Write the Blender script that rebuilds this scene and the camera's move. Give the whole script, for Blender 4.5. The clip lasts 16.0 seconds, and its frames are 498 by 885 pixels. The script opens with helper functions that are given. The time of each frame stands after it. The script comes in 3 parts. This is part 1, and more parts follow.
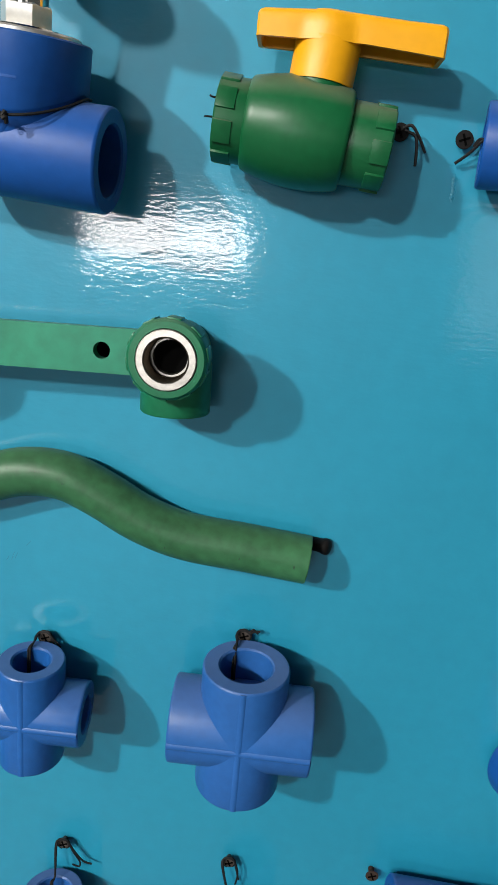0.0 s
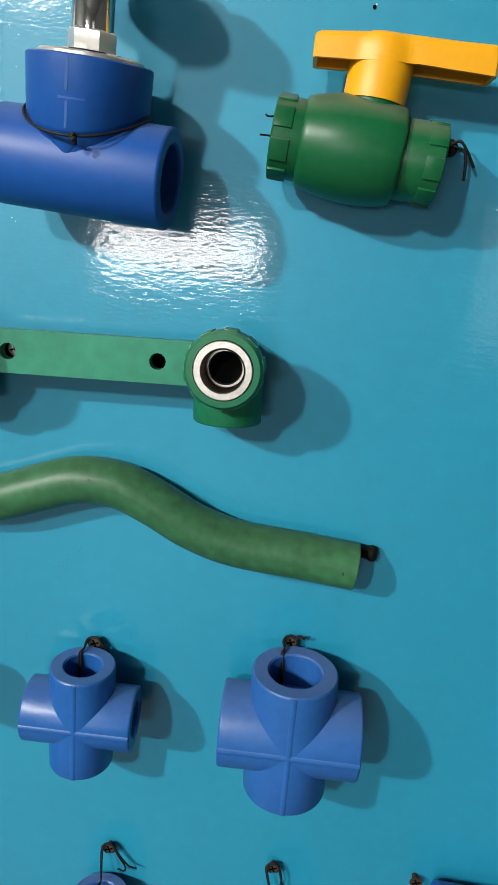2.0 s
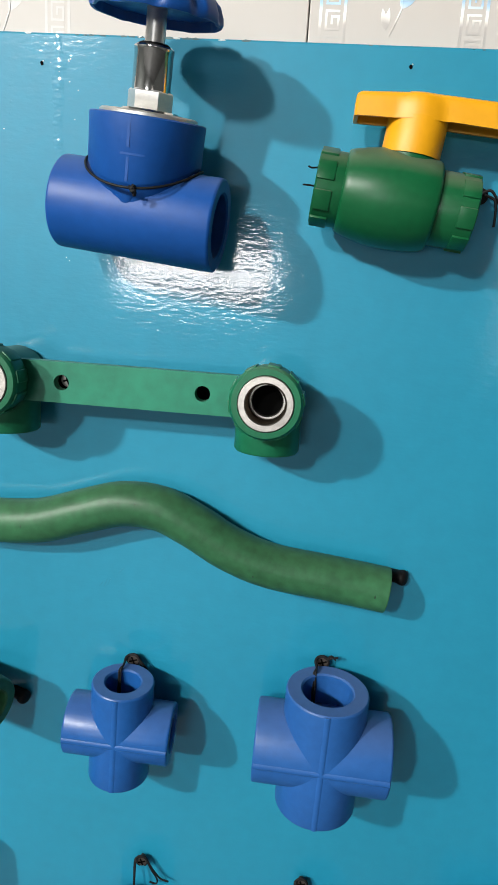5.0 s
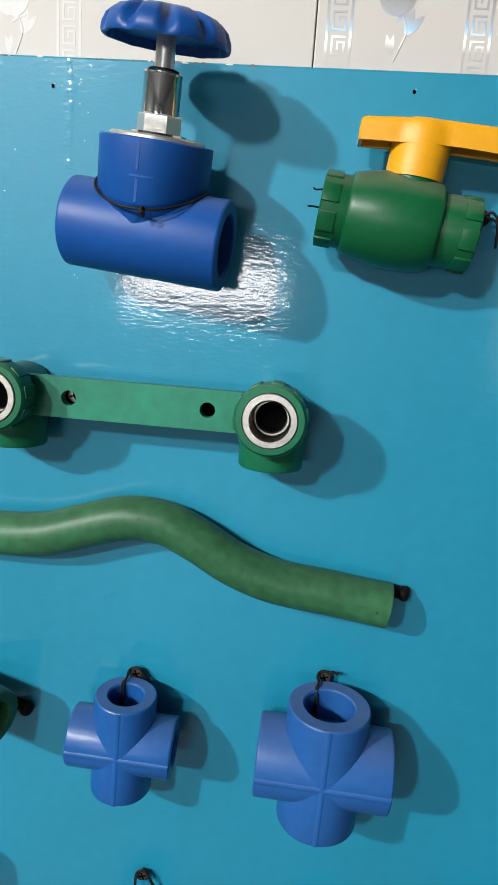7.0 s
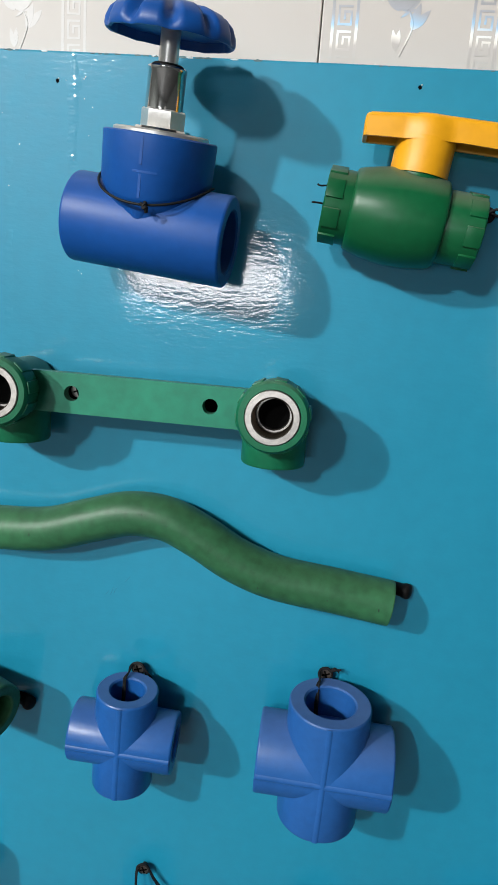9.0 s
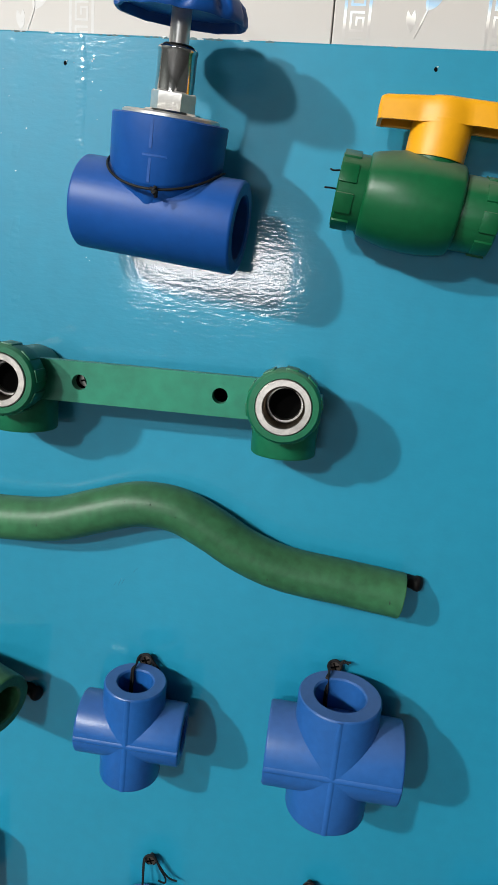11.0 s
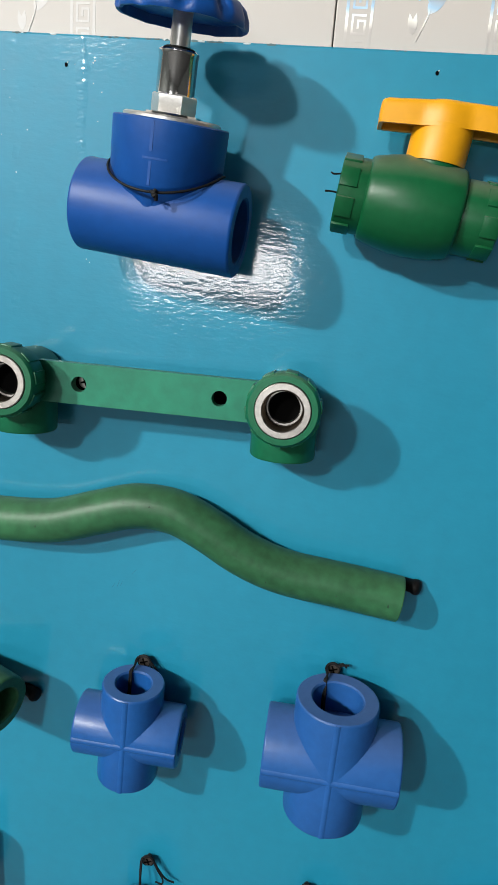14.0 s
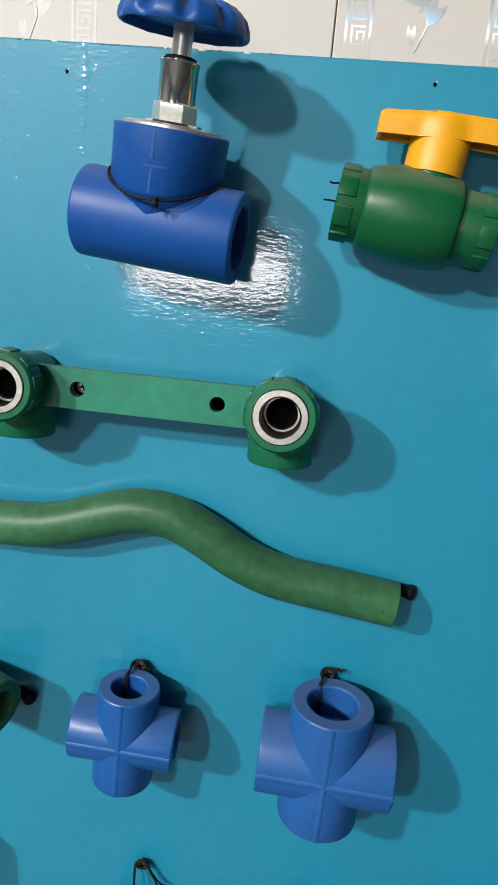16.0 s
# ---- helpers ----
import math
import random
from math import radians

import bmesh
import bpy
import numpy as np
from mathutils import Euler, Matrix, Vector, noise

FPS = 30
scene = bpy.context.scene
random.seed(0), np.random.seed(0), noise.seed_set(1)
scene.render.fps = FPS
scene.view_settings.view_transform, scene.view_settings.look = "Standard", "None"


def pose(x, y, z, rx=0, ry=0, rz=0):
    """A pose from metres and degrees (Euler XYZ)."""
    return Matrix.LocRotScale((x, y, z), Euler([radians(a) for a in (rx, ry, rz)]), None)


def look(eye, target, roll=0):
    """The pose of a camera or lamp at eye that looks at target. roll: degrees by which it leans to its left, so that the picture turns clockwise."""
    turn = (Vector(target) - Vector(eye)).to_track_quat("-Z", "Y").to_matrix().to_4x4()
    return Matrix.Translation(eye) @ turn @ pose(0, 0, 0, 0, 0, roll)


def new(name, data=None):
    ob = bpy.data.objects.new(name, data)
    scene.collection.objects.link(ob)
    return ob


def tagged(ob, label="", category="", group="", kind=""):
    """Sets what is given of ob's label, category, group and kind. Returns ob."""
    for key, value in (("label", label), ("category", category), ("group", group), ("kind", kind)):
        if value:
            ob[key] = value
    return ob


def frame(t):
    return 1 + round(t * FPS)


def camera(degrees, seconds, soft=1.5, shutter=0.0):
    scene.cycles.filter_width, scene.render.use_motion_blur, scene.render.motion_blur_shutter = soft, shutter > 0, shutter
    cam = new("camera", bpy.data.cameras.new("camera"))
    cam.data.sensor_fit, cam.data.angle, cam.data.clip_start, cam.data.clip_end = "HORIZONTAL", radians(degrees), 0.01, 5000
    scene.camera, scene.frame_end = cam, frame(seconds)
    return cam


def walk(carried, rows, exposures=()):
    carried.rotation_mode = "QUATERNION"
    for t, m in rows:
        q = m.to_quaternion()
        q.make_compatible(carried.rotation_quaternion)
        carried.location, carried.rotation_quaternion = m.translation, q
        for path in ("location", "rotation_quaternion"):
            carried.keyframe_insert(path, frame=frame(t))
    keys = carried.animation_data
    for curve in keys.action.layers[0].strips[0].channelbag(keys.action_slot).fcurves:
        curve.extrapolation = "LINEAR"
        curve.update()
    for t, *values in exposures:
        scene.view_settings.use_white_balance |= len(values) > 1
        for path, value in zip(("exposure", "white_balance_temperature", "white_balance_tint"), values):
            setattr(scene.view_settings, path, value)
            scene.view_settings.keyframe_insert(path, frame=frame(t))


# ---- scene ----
import itertools

cam = camera(40.0, 16.0, soft=1.2)
PATH = [
    (0, (0.01, -0.349, 1.517), (-0.079, 1.567, 0.949), 3.9),
    (0.5, (0.017, -0.357, 1.516), (-0.071, 1.568, 0.979), 3.2),
    (1, (0.005, -0.365, 1.516), (-0.097, 1.561, 0.987), 3.1),
    (1.5, (-0.009, -0.365, 1.517), (-0.141, 1.559, 0.99), 3.5),
    (2, (-0.009, -0.358, 1.517), (-0.136, 1.564, 0.976), 3.4),
    (2.5, (-0.005, -0.359, 1.517), (-0.148, 1.565, 0.991), 3.4),
    (3, (-0.008, -0.359, 1.516), (-0.177, 1.56, 0.979), 3.5),
    (3.5, (-0.012, -0.362, 1.518), (-0.178, 1.56, 0.991), 3.6),
    (4, (-0.016, -0.367, 1.518), (-0.178, 1.555, 0.988), 3.7),
    (4.5, (-0.018, -0.371, 1.52), (-0.191, 1.553, 1.0), 3.6),
    (5, (-0.022, -0.376, 1.527), (-0.189, 1.555, 1.032), 3.7),
    (7.5, (-0.023, -0.382, 1.532), (-0.202, 1.555, 1.07), 4.1),
    (8, (-0.025, -0.386, 1.534), (-0.2, 1.552, 1.073), 4.3),
    (8.5, (-0.023, -0.384, 1.533), (-0.198, 1.554, 1.067), 4.6),
    (9, (-0.021, -0.379, 1.531), (-0.214, 1.553, 1.054), 4.3),
    (11.5, (-0.026, -0.372, 1.528), (-0.232, 1.551, 1.017), 4.5),
    (12, (-0.027, -0.368, 1.527), (-0.235, 1.552, 1.008), 4.7),
    (12.5, (-0.026, -0.368, 1.527), (-0.239, 1.553, 1.012), 4.7),
    (13, (-0.026, -0.37, 1.528), (-0.243, 1.55, 1.01), 4.8),
    (13.5, (-0.027, -0.372, 1.53), (-0.234, 1.551, 1.021), 4.7),
    (14, (-0.024, -0.374, 1.531), (-0.228, 1.55, 1.025), 4.7),
    (14.5, (-0.024, -0.376, 1.532), (-0.235, 1.548, 1.031), 4.6),
    (15, (-0.025, -0.379, 1.532), (-0.227, 1.547, 1.031), 5.0),
    (15.5, (-0.024, -0.376, 1.532), (-0.201, 1.551, 1.028), 5.3),
    (16, (-0.026, -0.376, 1.533), (-0.212, 1.552, 1.036), 5.2),
]
walk(cam, [(t, look(eye, target, roll)) for t, eye, target, roll in PATH],
     exposures=((0, 0.08, 6620, 10), (2, 0.08, 6580, 10), (5, 0.09, 6500, 10), (7.5, -0.04, 6300, 10), (8.5, -0.08, 6270, 10), (12.5, -0.08, 6440, 10), (16, -0.05, 6460, 10)))

# ---------------------------------------------------------------- light
world = bpy.data.worlds.new("world")
world.use_nodes = True
scene.world = world
world.node_tree.nodes["Background"].inputs[0].default_value = (0.8, 0.9, 1.0, 1)
world.node_tree.nodes["Background"].inputs[1].default_value = 0.03


def area_lamp(name, eye, target, size, size_y, watts, colour, shape="RECTANGLE"):
    data = bpy.data.lights.new(name, "AREA")
    data.shape, data.size, data.size_y = shape, size, size_y
    data.energy, data.color = watts, colour
    ob = new(name, data)
    ob.matrix_world = look(eye, target)
    return ob


def bulb(name, place, radius, watts, colour):
    data = bpy.data.lights.new(name, "POINT")
    data.shadow_soft_size, data.energy, data.color = radius, watts, colour
    ob = new(name, data)
    ob.matrix_world = pose(*place)
    return ob


bulb("ceiling_bulb_near", (-1.98, -2.10, 2.72), 0.058, 325, (1.0, 0.97, 0.92))
bulb("ceiling_bulb_far", (-1.45, -3.30, 2.88), 0.10, 290, (1.0, 0.97, 0.92))
area_lamp("window_daylight", (-1.11, -5.85, 1.47), (-0.1, 0.0, 1.5), 1.38, 0.37, 42, (0.96, 0.98, 1.0))
# unseen light panel added for the pale reflection at the board's right edge
area_lamp("added_haze_lamp", (2.15, -5.85, 1.38), (0.1, 0.0, 1.5), 1.3, 1.25, 6.0, (1.0, 0.97, 0.94))

# ---------------------------------------------------------------- materials


def material(name, colour, rough, metal=0.0, spread=0.08, grain=120.0, bump=0.0, bump_scale=400.0, coat=0.0, dirt=0.0, dirt_colour=(0.25, 0.22, 0.18)):
    """A surface with blotches at two scales, uneven gloss, fine relief and, where dirt is given, dust lying on upward faces."""
    m = bpy.data.materials.new(name)
    m.use_nodes = True
    t = m.node_tree
    n, link = t.nodes, t.links.new
    b = n["Principled BSDF"]
    b.inputs["Metallic"].default_value = metal
    b.inputs["Coat Weight"].default_value = coat
    b.inputs["Coat Roughness"].default_value = 0.15
    co = n.new("ShaderNodeTexCoord")
    big = n.new("ShaderNodeTexNoise")
    big.inputs["Scale"].default_value = grain * 0.25
    big.inputs["Detail"].default_value = 4
    small = n.new("ShaderNodeTexNoise")
    small.inputs["Scale"].default_value = grain * 4
    small.inputs["Detail"].default_value = 3
    for tex in (big, small):
        link(co.outputs["Object"], tex.inputs["Vector"])
    mix = n.new("ShaderNodeMix")
    mix.data_type = "FLOAT"
    mix.inputs[0].default_value = 0.35
    link(big.outputs["Fac"], mix.inputs[2])
    link(small.outputs["Fac"], mix.inputs[3])
    ramp = n.new("ShaderNodeValToRGB")
    ramp.color_ramp.elements[0].position, ramp.color_ramp.elements[1].position = 0.3, 0.7
    ramp.color_ramp.elements[0].color = (*[c * (1 - spread) for c in colour], 1)
    ramp.color_ramp.elements[1].color = (*[min(1, c * (1 + spread)) for c in colour], 1)
    link(mix.outputs[0], ramp.inputs[0])
    out = ramp.outputs[0]
    if dirt:
        geo = n.new("ShaderNodeNewGeometry")
        sep = n.new("ShaderNodeSeparateXYZ")
        link(geo.outputs["Normal"], sep.inputs[0])
        up = n.new("ShaderNodeMapRange")
        up.inputs["From Min"].default_value, up.inputs["From Max"].default_value = 0.45, 1.0
        up.inputs["To Max"].default_value = dirt
        link(sep.outputs["Z"], up.inputs["Value"])
        patch = n.new("ShaderNodeMath")
        patch.operation = "MULTIPLY"
        link(up.outputs[0], patch.inputs[0])
        link(big.outputs["Fac"], patch.inputs[1])
        dust = n.new("ShaderNodeMix")
        dust.data_type = "RGBA"
        dust.inputs[7].default_value = (*dirt_colour, 1)
        link(patch.outputs[0], dust.inputs[0])
        link(out, dust.inputs[6])
        out = dust.outputs[2]
    link(out, b.inputs["Base Color"])
    rr = n.new("ShaderNodeMapRange")
    rr.inputs["To Min"].default_value, rr.inputs["To Max"].default_value = rough * 0.8, rough * 1.25
    link(mix.outputs[0], rr.inputs["Value"])
    link(rr.outputs[0], b.inputs["Roughness"])
    if bump:
        rel = n.new("ShaderNodeTexNoise")
        rel.inputs["Scale"].default_value = bump_scale
        link(co.outputs["Object"], rel.inputs["Vector"])
        bp = n.new("ShaderNodeBump")
        bp.inputs["Strength"].default_value = bump
        bp.inputs["Distance"].default_value = 0.0006
        link(rel.outputs["Fac"], bp.inputs["Height"])
        link(bp.outputs[0], b.inputs["Normal"])
    return m


def board_paint():
    """Brushed turquoise gloss enamel: broad waves, brush marks that run across, runs and fine nibs."""
    m = material("turquoise_enamel", (0.008, 0.224, 0.352), 0.50, spread=0.10, grain=26.0, coat=1.0)
    t = m.node_tree
    n, link = t.nodes, t.links.new
    b = n["Principled BSDF"]
    b.inputs["Specular IOR Level"].default_value = 0.42
    co = n.new("ShaderNodeTexCoord")
    heights = []
    for scale, squeeze, weight in ((7, (1, 1, 1), 0.15), (150, (0.45, 1, 1.35), 0.072), (430, (0.5, 1, 1.2), 0.078), (60, (1.6, 1, 0.05), 0.03)):
        mp = n.new("ShaderNodeMapping")
        mp.inputs["Scale"].default_value = squeeze
        tx = n.new("ShaderNodeTexNoise")
        tx.inputs["Scale"].default_value = scale
        tx.inputs["Detail"].default_value = 2
        link(co.outputs["Object"], mp.inputs[0])
        link(mp.outputs[0], tx.inputs["Vector"])
        ml = n.new("ShaderNodeMath")
        ml.operation = "MULTIPLY"
        ml.inputs[1].default_value = weight
        link(tx.outputs["Fac"], ml.inputs[0])
        heights.append(ml)
    total = heights[0]
    for h in heights[1:]:
        ad = n.new("ShaderNodeMath")
        ad.operation = "ADD"
        link(total.outputs[0], ad.inputs[0])
        link(h.outputs[0], ad.inputs[1])
        total = ad
    bp = n.new("ShaderNodeBump")
    bp.inputs["Strength"].default_value = 1.0
    bp.inputs["Distance"].default_value = 0.0008
    link(total.outputs[0], bp.inputs["Height"])
    link(bp.outputs[0], b.inputs["Normal"])
    link(bp.outputs[0], b.inputs["Coat Normal"])
    b.inputs["Coat Roughness"].default_value = 0.075
    return m


ENAMEL = board_paint()
BLUE = material("blue_plastic", (0.003, 0.062, 0.27), 0.44, spread=0.16, grain=60, bump=0.10, dirt=0.55, dirt_colour=(0.15, 0.17, 0.24))
BLUE_PALE = material("pale_blue_plastic", (0.015, 0.090, 0.300), 0.42, spread=0.18, grain=60, bump=0.10, dirt=0.6, dirt_colour=(0.15, 0.17, 0.24))
GREEN = material("green_plastic", (0.003, 0.082, 0.027), 0.35, spread=0.18, grain=80, bump=0.07, dirt=0.75, dirt_colour=(0.30, 0.27, 0.22))
GREEN_ELBOW = material("elbow_green_plastic", (0.006, 0.115, 0.052), 0.40, spread=0.25, grain=60, bump=0.08, dirt=0.45, dirt_colour=(0.24, 0.24, 0.2))
GREEN_WORN = material("worn_green_plastic", (0.012, 0.165, 0.098), 0.42, spread=0.40, grain=32, bump=0.08, dirt=0.35, dirt_colour=(0.22, 0.24, 0.2))
OLIVE = material("sage_green_pipe_plastic", (0.028, 0.115, 0.050), 0.41, spread=0.5, grain=44, bump=0.16, dirt=0.35, dirt_colour=(0.10, 0.11, 0.06))
OLIVE.node_tree.nodes["Principled BSDF"].inputs["Specular IOR Level"].default_value = 0.3
BLUE_SLICK = material("rubbed_blue_plastic", (0.010, 0.085, 0.300), 0.33, spread=0.18, grain=60, bump=0.12, dirt=0.5, dirt_colour=(0.15, 0.17, 0.24))
for plastic in (BLUE, BLUE_PALE, GREEN, GREEN_ELBOW, GREEN_WORN):
    plastic.node_tree.nodes["Principled BSDF"].inputs["Specular IOR Level"].default_value = 0.36
YELLOW = material("yellow_plastic", (0.72, 0.33, 0.002), 0.46, spread=0.07, grain=70, bump=0.05, dirt=0.12)
CHROME = material("polished_chrome", (0.66, 0.64, 0.61), 0.12, metal=1.0, spread=0.1, grain=200, bump=0.06)
SATIN = material("satin_zinc", (0.66, 0.64, 0.60), 0.36, metal=0.85, spread=0.12, grain=160, bump=0.15)
NICKEL = material("nickel_plated_brass", (0.54, 0.51, 0.47), 0.38, metal=1.0, spread=0.22, grain=150, bump=0.15)
BRASS_DARK = material("dull_brass_thread", (0.17, 0.14, 0.11), 0.28, metal=1.0, spread=0.35, grain=150)
# near-black colour put in for the shade inside holes, slots and bores
HOLLOW_SHADE = material("cavity_shade_black", (0.003, 0.003, 0.003), 0.9)
HOLLOW_SHADE.node_tree.nodes["Principled BSDF"].inputs["Specular IOR Level"].default_value = 0.0
SCREW = material("black_oxide_steel", (0.007, 0.0065, 0.0065), 0.5, metal=0.0, spread=0.4, grain=300, bump=0.2)
SCREW.node_tree.nodes["Principled BSDF"].inputs["Specular IOR Level"].default_value = 0.12
RUSTY = material("rusty_steel", (0.030, 0.017, 0.011), 0.7, metal=0.3, spread=0.4, grain=300, bump=0.3)
SCREW_HEAD = material("worn_steel_screw_head", (0.055, 0.045, 0.038), 0.45, metal=0.4, spread=0.5, grain=400, bump=0.25)
WIRE = material("black_tying_wire", (0.006, 0.006, 0.0065), 0.6)
WIRE.node_tree.nodes["Principled BSDF"].inputs["Specular IOR Level"].default_value = 0.25
PANEL = material("cream_wall_panel", (0.52, 0.485, 0.45), 0.55, spread=0.02, grain=12)
FOIL_PALE = material("pale_silver_print", (0.57, 0.55, 0.53), 0.5, metal=0.0, spread=0.06, grain=90)


def painted_glint_foil():
    """Diffracting foil print, its reflections painted in as tint bands up the sheet, from steel grey over white and ice
    blue.
    """
    m = material("rainbow_foil_painted_glint", (0.7, 0.7, 0.7), 0.30, metal=0.2, spread=0.05, grain=90)
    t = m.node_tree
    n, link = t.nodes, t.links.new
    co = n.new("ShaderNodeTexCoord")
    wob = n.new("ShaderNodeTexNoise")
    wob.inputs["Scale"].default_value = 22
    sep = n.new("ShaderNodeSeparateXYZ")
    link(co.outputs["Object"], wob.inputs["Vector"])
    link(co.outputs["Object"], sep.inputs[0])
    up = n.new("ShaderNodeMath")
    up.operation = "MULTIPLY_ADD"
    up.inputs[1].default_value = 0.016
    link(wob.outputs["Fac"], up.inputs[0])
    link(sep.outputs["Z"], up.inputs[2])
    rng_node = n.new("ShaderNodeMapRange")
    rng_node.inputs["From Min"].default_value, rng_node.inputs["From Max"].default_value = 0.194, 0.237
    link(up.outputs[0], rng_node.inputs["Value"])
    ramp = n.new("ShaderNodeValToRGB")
    # white and blue stops paint a reflected glint, grey ones the dull room above
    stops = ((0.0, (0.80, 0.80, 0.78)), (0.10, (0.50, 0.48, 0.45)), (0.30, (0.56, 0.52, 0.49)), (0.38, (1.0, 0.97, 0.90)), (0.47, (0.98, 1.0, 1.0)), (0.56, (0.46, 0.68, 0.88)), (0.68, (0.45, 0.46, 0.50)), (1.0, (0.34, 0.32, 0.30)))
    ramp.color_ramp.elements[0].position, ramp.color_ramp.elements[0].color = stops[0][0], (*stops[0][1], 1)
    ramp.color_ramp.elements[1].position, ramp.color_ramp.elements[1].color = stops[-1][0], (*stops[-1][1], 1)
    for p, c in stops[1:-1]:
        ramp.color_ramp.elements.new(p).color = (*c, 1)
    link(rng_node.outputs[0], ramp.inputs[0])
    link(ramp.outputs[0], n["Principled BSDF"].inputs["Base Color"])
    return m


FOIL = painted_glint_foil()
GROOVE = material("panel_groove", (0.16, 0.13, 0.11), 0.7)
PLASTER = material("room_plaster", (0.09, 0.10, 0.10), 0.8, spread=0.04, grain=4)
CONCRETE = material("room_floor_tile", (0.08, 0.082, 0.085), 0.6, spread=0.08, grain=5)
WOOD_EDGE = material("raw_board_edge", (0.09, 0.16, 0.17), 0.7, spread=0.3, grain=90)
PIPE_SCUFF = material("dark_scuff", (0.012, 0.045, 0.022), 0.5, spread=0.3, grain=200)
SCUFF = material("scuffed_enamel", (0.007, 0.130, 0.205), 0.5, spread=0.2, grain=200)
# pale tone of the bare primer chips, shared by the painted glint specks
CHIP_AND_GLINT = material("primer_chip_and_glint", (0.55, 0.62, 0.62), 0.4, spread=0.15, grain=200)

# ---------------------------------------------------------------- mesh helpers


def part(name, bm, mat, parent=None, label="", smooth=40):
    """Links a bmesh as one mesh object, under a thing or a part."""
    me = bpy.data.meshes.new(name)
    bmesh.ops.recalc_face_normals(bm, faces=bm.faces)
    for f in bm.faces:
        f.smooth = True
    lim = math.radians(smooth)
    for e in bm.edges:
        if len(e.link_faces) == 2 and e.calc_face_angle(0) > lim:
            e.smooth = False
    bm.to_mesh(me)
    bm.free()
    me.materials.append(mat)
    ob = new(name, me)
    if parent is not None:
        ob.parent = parent
    if label:
        tagged(ob, label)
    return ob


def thing(name, m, label, category, group=""):
    ob = new(name)
    ob.empty_display_size = 0.01
    ob.matrix_world = m
    return tagged(ob, label, category, group)


def turn(axis):
    """The turn that takes +z to the given axis."""
    return Vector(axis).normalized().to_track_quat("Z", "Y").to_matrix().to_4x4()


def lathe(bm, profile, origin=(0, 0, 0), axis=(0, 0, 1), seg=56, close=False):
    """Revolves (radius, distance along the axis) rows round the axis."""
    m = Matrix.Translation(origin) @ turn(axis)
    rings = []
    for r, d in profile:
        if r < 1e-6:
            rings.append([bm.verts.new(m @ Vector((0, 0, d)))])
        else:
            rings.append([bm.verts.new(m @ Vector((r * math.cos(2 * math.pi * i / seg), r * math.sin(2 * math.pi * i / seg), d))) for i in range(seg)])
    pairs = list(zip(rings, rings[1:]))
    if close:
        pairs.append((rings[-1], rings[0]))
    for a, b in pairs:
        for i in range(seg):
            j = (i + 1) % seg
            quad = [a[i % len(a)], a[j % len(a)], b[j % len(b)], b[i % len(b)]]
            quad = list(dict.fromkeys(quad))
            if len(quad) > 2:
                bm.faces.new(quad)
    return bm


def socket(bm, radius, bore, half, axis, depth=0.018, seg=56):
    """A straight socket pipe through the origin, both ends open to a depth, with rounded rims."""
    c = 0.0009
    stop = bore * 0.72
    half_in = half - depth
    prof = [(0, half_in), (stop, half_in), (stop, half_in + 0.0005), (bore - 0.0006, half_in + 0.0005), (bore, half - c), (bore + c, half), (radius - c, half), (radius - 0.0002, half - 0.0006), (radius, half - c * 1.6),
            (radius, -half + c * 1.6), (radius - 0.0002, -half + 0.0006), (radius - c, -half), (bore + c, -half), (bore, -half + c), (bore - 0.0006, -half_in - 0.0005), (stop, -half_in - 0.0005), (stop, -half_in), (0, -half_in)]
    return lathe(bm, prof, axis=axis, seg=seg)


def block(bm, x0, x1, y0, y1, z0, z1, bevel=0.0, m=None):
    v = bmesh.ops.create_cube(bm, size=1)["verts"]
    for p in v:
        p.co = Vector((x0 + (p.co.x + 0.5) * (x1 - x0), y0 + (p.co.y + 0.5) * (y1 - y0), z0 + (p.co.z + 0.5) * (z1 - z0)))
    if bevel:
        edges = list({e for p in v for e in p.link_edges})
        res = bmesh.ops.bevel(bm, geom=edges, offset=bevel, segments=2, affect="EDGES", profile=0.5)
        v = list({p for f in res["faces"] for p in f.verts} | {p for p in v if p.is_valid})
    if m is not None:
        bmesh.ops.transform(bm, matrix=m, verts=v)
    return bm


def arc_rib(bm, r0, r1, a0, a1, z0, z1, steps=10):
    """A rib that lies on a round wall, between two angles in degrees."""
    rows = []
    for i in range(steps + 1):
        a = math.radians(a0 + (a1 - a0) * i / steps)
        rows.append([bm.verts.new((r * math.cos(a), r * math.sin(a), z)) for r, z in ((r0, z0), (r1, z0), (r1, z1), (r0, z1))])
    for p, q in zip(rows, rows[1:]):
        for k in range(4):
            bm.faces.new((p[k], p[(k + 1) % 4], q[(k + 1) % 4], q[k]))
    bm.faces.new(rows[0])
    bm.faces.new(rows[-1])
    return bm


def smooth_line(points, steps=8):
    """A Catmull-Rom line through the points."""
    p = [Vector(q) for q in points]
    p = [p[0] * 2 - p[1]] + p + [p[-1] * 2 - p[-2]]
    out = []
    for i in range(1, len(p) - 2):
        for s in range(steps):
            u = s / steps
            a, b, c, d = p[i - 1:i + 3]
            out.append(0.5 * (2 * b + (c - a) * u + (2 * a - 5 * b + 4 * c - d) * u * u + (3 * b - 3 * c + d - a) * u ** 3))
    return out + [p[-2]]


